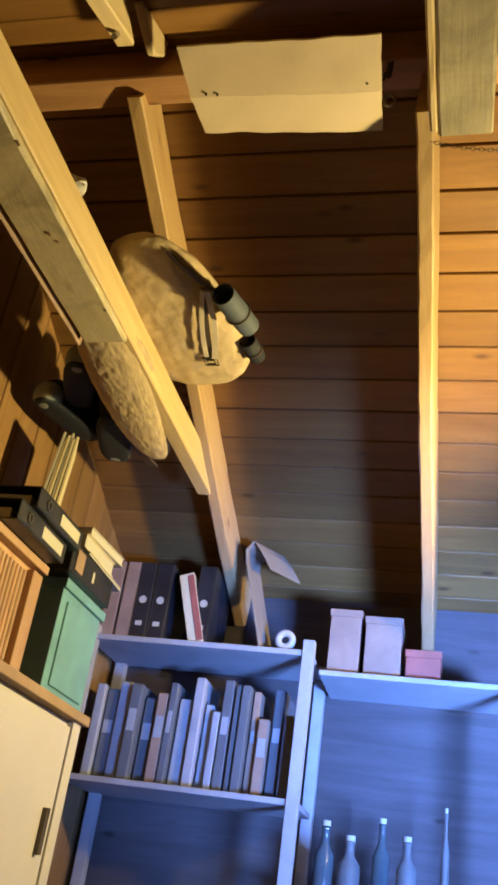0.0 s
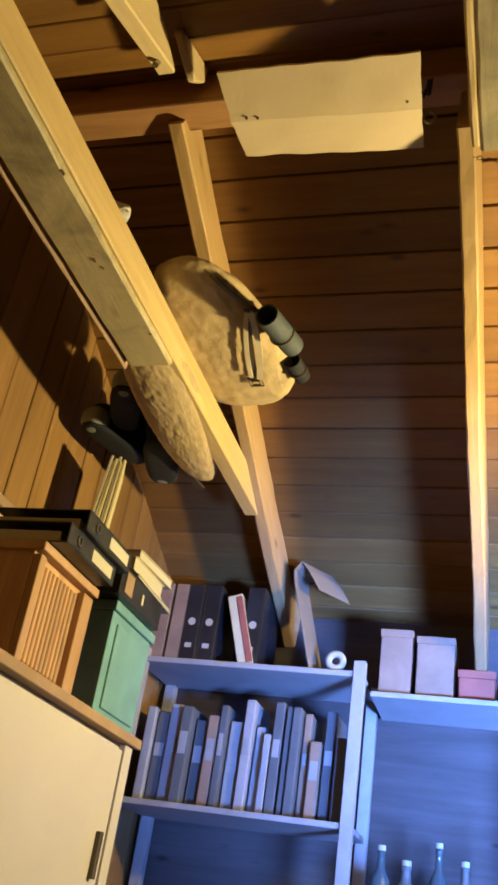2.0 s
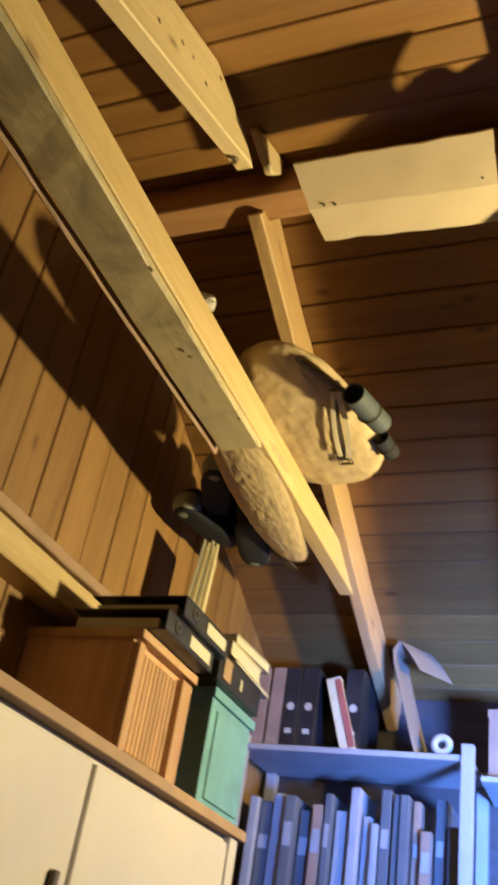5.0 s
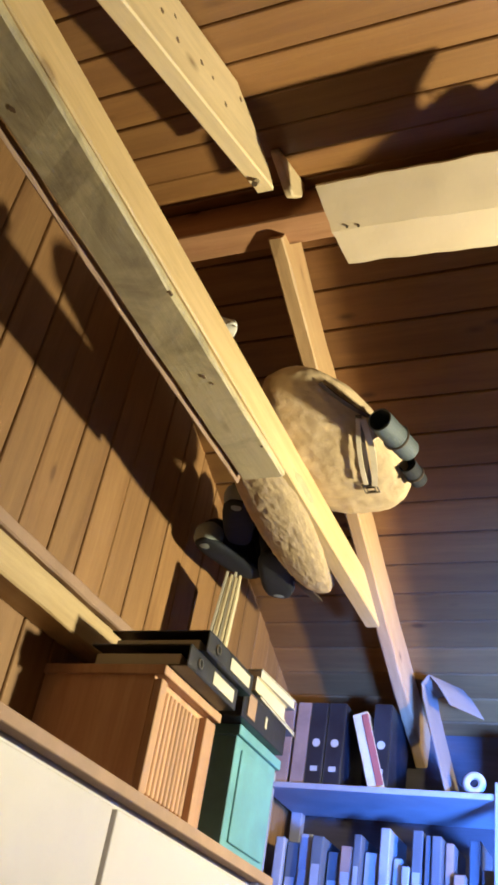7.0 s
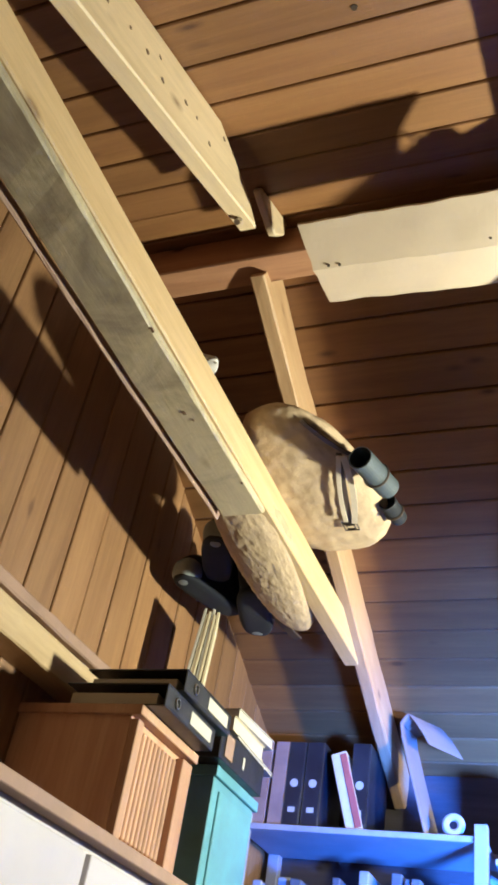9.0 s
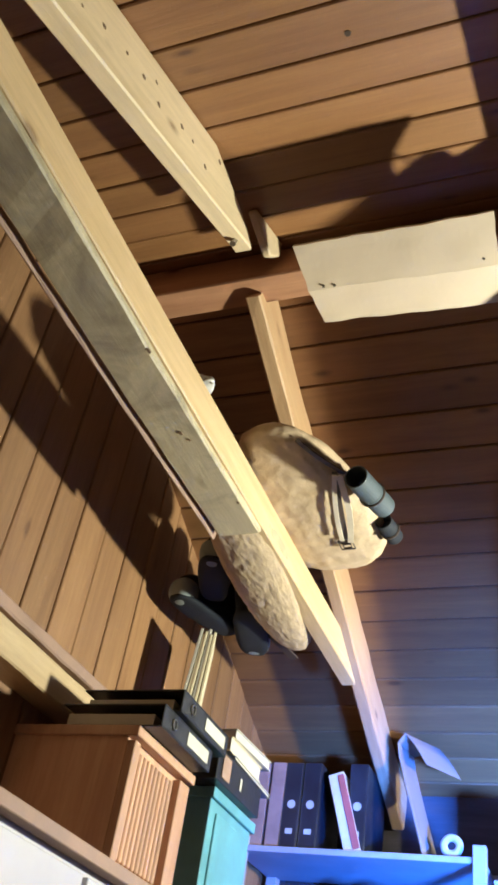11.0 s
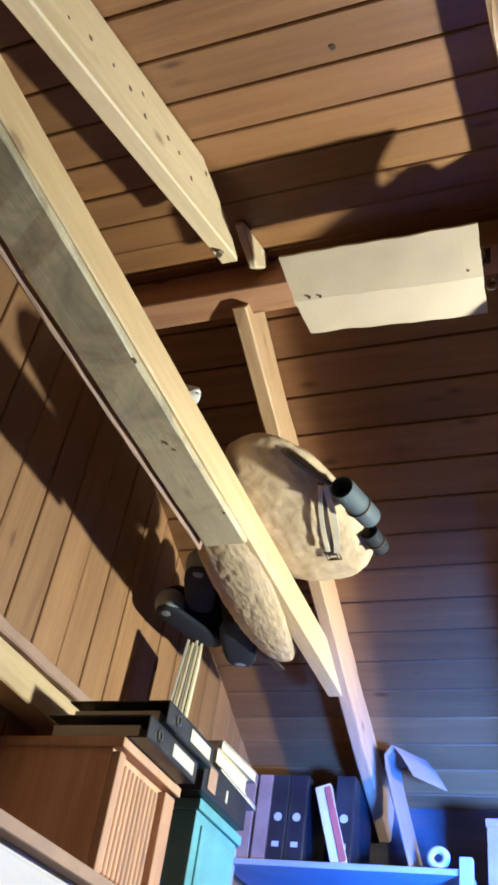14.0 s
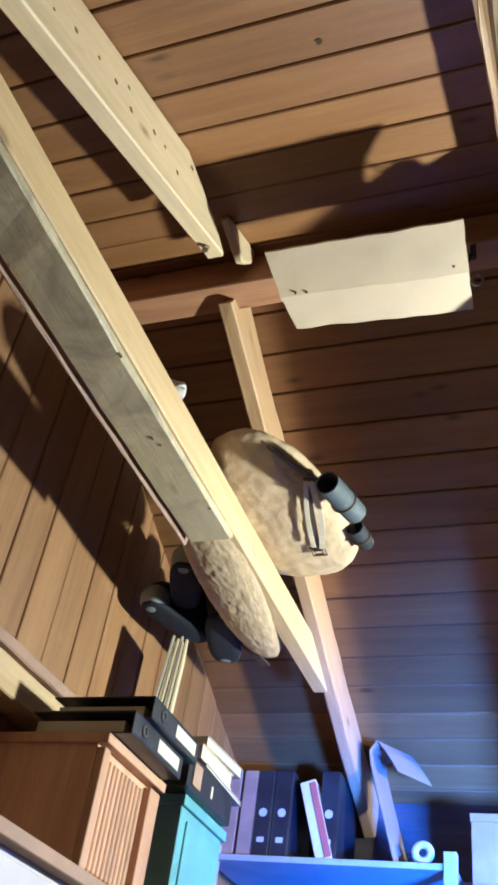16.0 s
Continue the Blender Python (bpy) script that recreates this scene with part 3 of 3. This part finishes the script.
crate = thing("teal_box", (-1.25, 2.56, 1.6), "teal painted wooden box with a lid rim", "box")
box_part("body", (-1.38, 2.4, 1.6), (-1.105, 2.72, 1.92), TEAL, crate)
box_part("lid", (-1.39, 2.392, 1.92), (-1.095, 2.735, 1.95), TEAL, crate)
box_part("panel", (-1.105, 2.44, 1.64), (-1.098, 2.69, 1.89), TEAL, crate)


def ring_binder(at, size, label, lying=True, spine_mat=None, group="ring binders"):
    """A lever-arch file; the spine faces east when lying and south when standing."""
    ob = thing("ring_binder", at, label, "ring binder", group)
    l, w, h = size
    bm = bmesh.new()
    M = Matrix.Translation(at)
    if not lying:
        M = M @ Matrix.Rotation(radians(-90), 4, "Z") @ Matrix.Rotation(radians(90), 4, "X")
    mat = spine_mat or BLACK_BOARD
    def piece(name, lo, hi, m, label="", parent=None):
        b = bmesh.new()
        box(b, lo, hi, M, 0.001)
        return part(name, b, m, parent or ob, label)
    piece("cover", (-w, -l / 2, 0), (0, l / 2, 0.004), mat)
    piece("cover", (-w, -l / 2, h - 0.004), (0, l / 2, h), mat)
    spine = piece("spine", (-0.004, -l / 2, 0.0041), (0, l / 2, h - 0.0041), mat)
    piece("paper_block", (-w + 0.015, -l / 2 + 0.012, 0.005), (-0.03, l / 2 - 0.02, h * 0.62), PAPER)
    if lying:
        piece("label", (0.0005, -l * 0.02, h * 0.22), (0.0015, l * 0.42, h * 0.8), PAPER, "white spine label", spine)
    elif mat is BLACK_BOARD:
        piece("label", (0.0005, -l * 0.34, h * 0.3), (0.0015, -l * 0.28, h * 0.7), PAPER, "small white spine label", spine)
        b = bmesh.new()
        tube(b, ((0.0005, 0, h / 2), (0.002, 0, h / 2)), 0.016, 16)
        bmesh.ops.transform(b, matrix=M, verts=b.verts)
        part("disc", b, PAPER, spine, "pale round sticker")
        return ob
    else:
        return ob
    b = bmesh.new()
    cy = -l * 0.3
    tube(b, [(0.002, cy + 0.012 * math.cos(k * math.tau / 14), h / 2 + 0.012 * math.sin(k * math.tau / 14)) for k in range(14)], 0.003, 6, True)
    bmesh.ops.transform(b, matrix=M, verts=b.verts)
    part("finger_ring", b, STEEL, spine)
    return ob


# two files lying on the cabinet
ring_binder((-1.04, 2.06, 1.925), (0.31, 0.29, 0.058), "black ring binder lying on the ribbed cabinet")
ring_binder((-1.022, 2.11, 1.984), (0.31, 0.29, 0.058), "black ring binder lying on another one")

dark = thing("dark_box", (-1.2, 2.55, 1.95), "dark cardboard box on the teal box", "box")
box_part("carton", (-1.36, 2.33, 1.951), (-1.07, 2.68, 2.04), BLACK_BOARD, dark)
box_part("label", (-1.069, 2.36, 1.965), (-1.0675, 2.42, 2.03), BROWN_CARD, dark)
box_part("mark", (-1.0695, 2.5, 1.975), (-1.067, 2.515, 2.01), PAPER, dark)


def book(at, size, turn, cover, label, group=""):
    ob = thing("book", at, label, "book", group)
    m = Matrix.Translation(at) @ Matrix.Rotation(radians(turn), 4, "Z")
    sx, sy, sz = size
    box_part("cover", (-sx / 2, -sy / 2, 0), (sx / 2, sy / 2, 0.003), cover, ob, m, 0.0005)
    box_part("cover", (-sx / 2, -sy / 2, sz - 0.003), (sx / 2, sy / 2, sz), cover, ob, m, 0.0005)
    box_part("page_block", (-sx / 2 + 0.004, -sy / 2 + 0.004, 0.003), (sx / 2 - 0.004, sy / 2 - 0.004, sz - 0.003), PAPER, ob, m, 0)
    return ob


book((-1.18, 2.6, 2.041), (0.22, 0.34, 0.012), 2, PAPER, "thin white booklet on the dark box")
book((-1.17, 2.53, 2.053), (0.2, 0.26, 0.045), 0, CREAM, "thick cream book on the dark box", "books on the dark box")
book((-1.16, 2.56, 2.098), (0.2, 0.27, 0.03), -3, PAPER, "white book on a cream one", "books on the dark box")

for k in range(6):
    x, y = -1.322 + 0.0115 * k, 2.5 + 0.004 * k
    leaf = thing("folder", (x, y, 2.041), "pale paper folder standing upright by the gable wall", "folder", "folders standing by the wall")
    m = Matrix.Translation((x, y, 2.041)) @ Matrix.Rotation(radians(24 + 1.5 * (k % 2)), 4, "Z") @ Matrix.Rotation(radians(5 - k * 0.5), 4, "Y")
    box_part("sleeve", (-0.0048, -0.09, 0), (0.0042, 0.09, 0.43 - 0.01 * (k * 2 % 3)), CREAM if k % 3 else PAPER, leaf, m, 0.0015)

# ---- the north shelves ----
shelf = thing("shelf_rack", (-0.9, 3.55, 0.0), "grey painted shelf rack along the low north wall", "shelf")
for z in (2.04, 1.5, 0.95):
    box_part("shelf_board", (-1.42, 3.37, z), (-0.5, 3.78, z + 0.022), RACK, shelf)
for x in (-0.535, -1.42):
    box_part("post", (x, 3.36, 0), (x + 0.045, 3.405, 2.1), RACK, shelf)
    box_part("post", (x, 3.74, 0), (x + 0.045, 3.785, 2.1), RACK, shelf)
second = thing("low_shelf", (0.0, 3.6, 0.0), "low grey shelf beside the taller rack", "shelf")
box_part("shelf_board", (-0.47, 3.4, 1.98), (0.25, 3.78, 2.0), RACK, second)
box_part("shelf_board", (-0.47, 3.4, 1.2), (0.9, 3.78, 1.222), RACK, second)
for x in (0.21, 0.86):
    box_part("post", (x, 3.41, 0), (x + 0.04, 3.45, 1.98 if x < 0.5 else 1.2), RACK, second)

for x, w, mat, lab in ((-1.33, 0.06, BROWN_CARD, "brown board file standing on the top shelf"), (-1.262, 0.055, BROWN_CARD, "brown board file standing on the top shelf"),
                       (-1.19, 0.07, None, "black ring binder standing on the top shelf"), (-1.115, 0.07, None, "black ring binder standing on the top shelf"),
                       (-0.93, 0.07, None, "black ring binder standing on the top shelf")):
    ring_binder((x, 3.4, 2.225), (0.32, 0.28, w), lab, False, mat, "files on the top shelf")
lean = thing("red_file", (-0.98, 3.4, 2.063), "reddish file leaning on the top shelf", "file")
m = Matrix.Translation((-0.95, 3.39, 2.063)) @ Matrix.Rotation(radians(-17), 4, "Y")
box_part("cover", (-0.05, 0, 0), (0.012, 0.25, 0.3), CREAM, lean, m)
box_part("spine_strip", (-0.015, -0.003, 0.01), (0.012, 0.0, 0.29), RED_SPINE, lean, m)

bagp = thing("paper_sheet", (-0.75, 3.42, 2.063), "bent tan card sheet with a folded top on the shelf", "card sheet")
fold_line = [(-0.715, 2.063), (-0.745, 2.17), (-0.785, 2.31), (-0.815, 2.42), (-0.822, 2.47), (-0.79, 2.5), (-0.755, 2.46), (-0.725, 2.415), (-0.705, 2.38)]
bm = bmesh.new()
rows = []
for thick in (0.0, 0.006):
    layer = []
    for k, (x, z) in enumerate(fold_line):
        layer.append([bm.verts.new((x + thick + 0.014 * v * (0.4 + (k > 4)) + 0.006 * noise.noise((k, v, 1)), 3.395 + 0.03 * v - 0.02 * (k > 4), z - thick * 0.4 + 0.008 * noise.noise((k, v, 4)))) for v in range(6)])
    rows.append(layer)
for s_, layer in enumerate(rows):
    for p0, p1 in zip(layer, layer[1:]):
        for v in range(5):
            bm.faces.new((p0[v], p0[v + 1], p1[v + 1], p1[v]) if s_ else (p0[v], p1[v], p1[v + 1], p0[v + 1]))
for v in (0, 5):
    for k in range(len(fold_line) - 1):
        bm.faces.new((rows[0][k][v], rows[0][k + 1][v], rows[1][k + 1][v], rows[1][k][v]))
bmesh.ops.recalc_face_normals(bm, faces=bm.faces)
part("sheet", bm, TAN_CARD, bagp)
tape = thing("tape_roll", (-0.615, 3.4, 2.063), "pale roll of tape standing on the shelf", "tape")
bm = bmesh.new()
tube(bm, [(-0.615 + 0.028 * math.cos(k * math.tau / 24), 3.41, 2.105 + 0.028 * math.sin(k * math.tau / 24)) for k in range(24)], 0.014, 8, True)
part("ring", bm, PAPER, tape, smooth=True)

for x0, x1, z1, mat in ((-0.45, -0.33, 2.26, BROWN_CARD), (-0.31, -0.17, 2.24, BROWN_CARD), (-0.15, -0.02, 2.12, RED_SPINE)):
    ob = thing("storage_carton", ((x0 + x1) / 2, 3.6, 2.0), "dull brown carton on the low shelf", "box", "cartons on the low shelf")
    box_part("carton", (x0, 3.45, 2.0), (x1, 3.72, z1 - 0.03), mat, ob)
    box_part("lid", (x0 - 0.004, 3.446, z1 - 0.03), (x1 + 0.004, 3.724, z1), mat, ob)

rng = random.Random(11)
x = -1.36
while x < -0.58:
    w, h = rng.uniform(0.025, 0.06), rng.uniform(0.28, 0.42)
    ob = thing("file", (x + w / 2, 3.45, 1.522), "upright card file in a row on the middle shelf", "file", "files on the middle shelf")
    mat = rng.choice((FILE_PALE, FILE_GREY, BROWN_CARD, RACK, FILE_GREY))
    yo = 3.42 + rng.uniform(0, 0.06)
    box_part("cover", (x, yo, 1.522), (x + w - 0.004, 3.7, 1.522 + h), mat, ob, bevel=0.004)
    if rng.random() < 0.6:
        box_part("spine_label", (x + 0.006, yo - 0.003, 1.522 + h * 0.5), (x + w - 0.01, yo - 0.0005, 1.522 + h * rng.uniform(0.6, 0.75)), FILE_PALE, ob)
    x += w + rng.uniform(0, 0.006)


def bottle(x, y, z, r, h, mat, label):
    ob = thing("bottle", (x, y, z), label, "bottle", "bottles on the low shelf")
    bm = bmesh.new()
    prof = ((0, r * 0.9), (0.01, r), (h * 0.6, r), (h * 0.75, r * 0.45), (h * 0.94, r * 0.38), (h * 0.95, r * 0.45), (h, r * 0.45))
    rings = [[bm.verts.new((x + q * math.cos(k * math.tau / 20), y + q * math.sin(k * math.tau / 20), z + a)) for k in range(20)] for a, q in prof]
    for p0, p1 in zip(rings, rings[1:]):
        for k in range(20):
            bm.faces.new((p0[k], p0[(k + 1) % 20], p1[(k + 1) % 20], p1[k]))
    bm.faces.new(rings[0][::-1])
    bm.faces.new(rings[-1])
    part("glass", bm, mat, ob, smooth=True)
    bm = bmesh.new()
    tube(bm, ((x, y, z + h), (x, y, z + h + 0.018)), r * 0.42, 12)
    part("cap", bm, PAPER, ob)


for x, r, h, mat in ((-0.4, 0.035, 0.24, GLASS_GREEN), (-0.31, 0.04, 0.2, PALE_PLASTIC), (-0.2, 0.03, 0.27, GLASS_GREEN), (-0.11, 0.035, 0.22, PALE_PLASTIC), (0.02, 0.014, 0.33, PALE_PLASTIC)):
    bottle(x, 3.5, 1.222, r, h, mat, "dull bottle with a white cap on the low shelf")

# ---- the boards of the gable wall ----
y = 2.183 - 0.1405 * 19
k = 0
while y < NORTH:
    lo, hi = max(y + 0.003, SOUTH), min(y + 0.1375, NORTH)
    top = min(max(min(north_z(q), south_z(q)) for q in (lo, hi)), RIDGE_Z - 0.01)
    if hi - lo > 0.02:
        box_part("plank", (WEST - 0.02, lo, 0.0), (WEST + 0.0012 * (k % 3), hi, top + 0.02), PINE_Z, wall_west, bevel=0.003)
    y += 0.1405
    k += 1
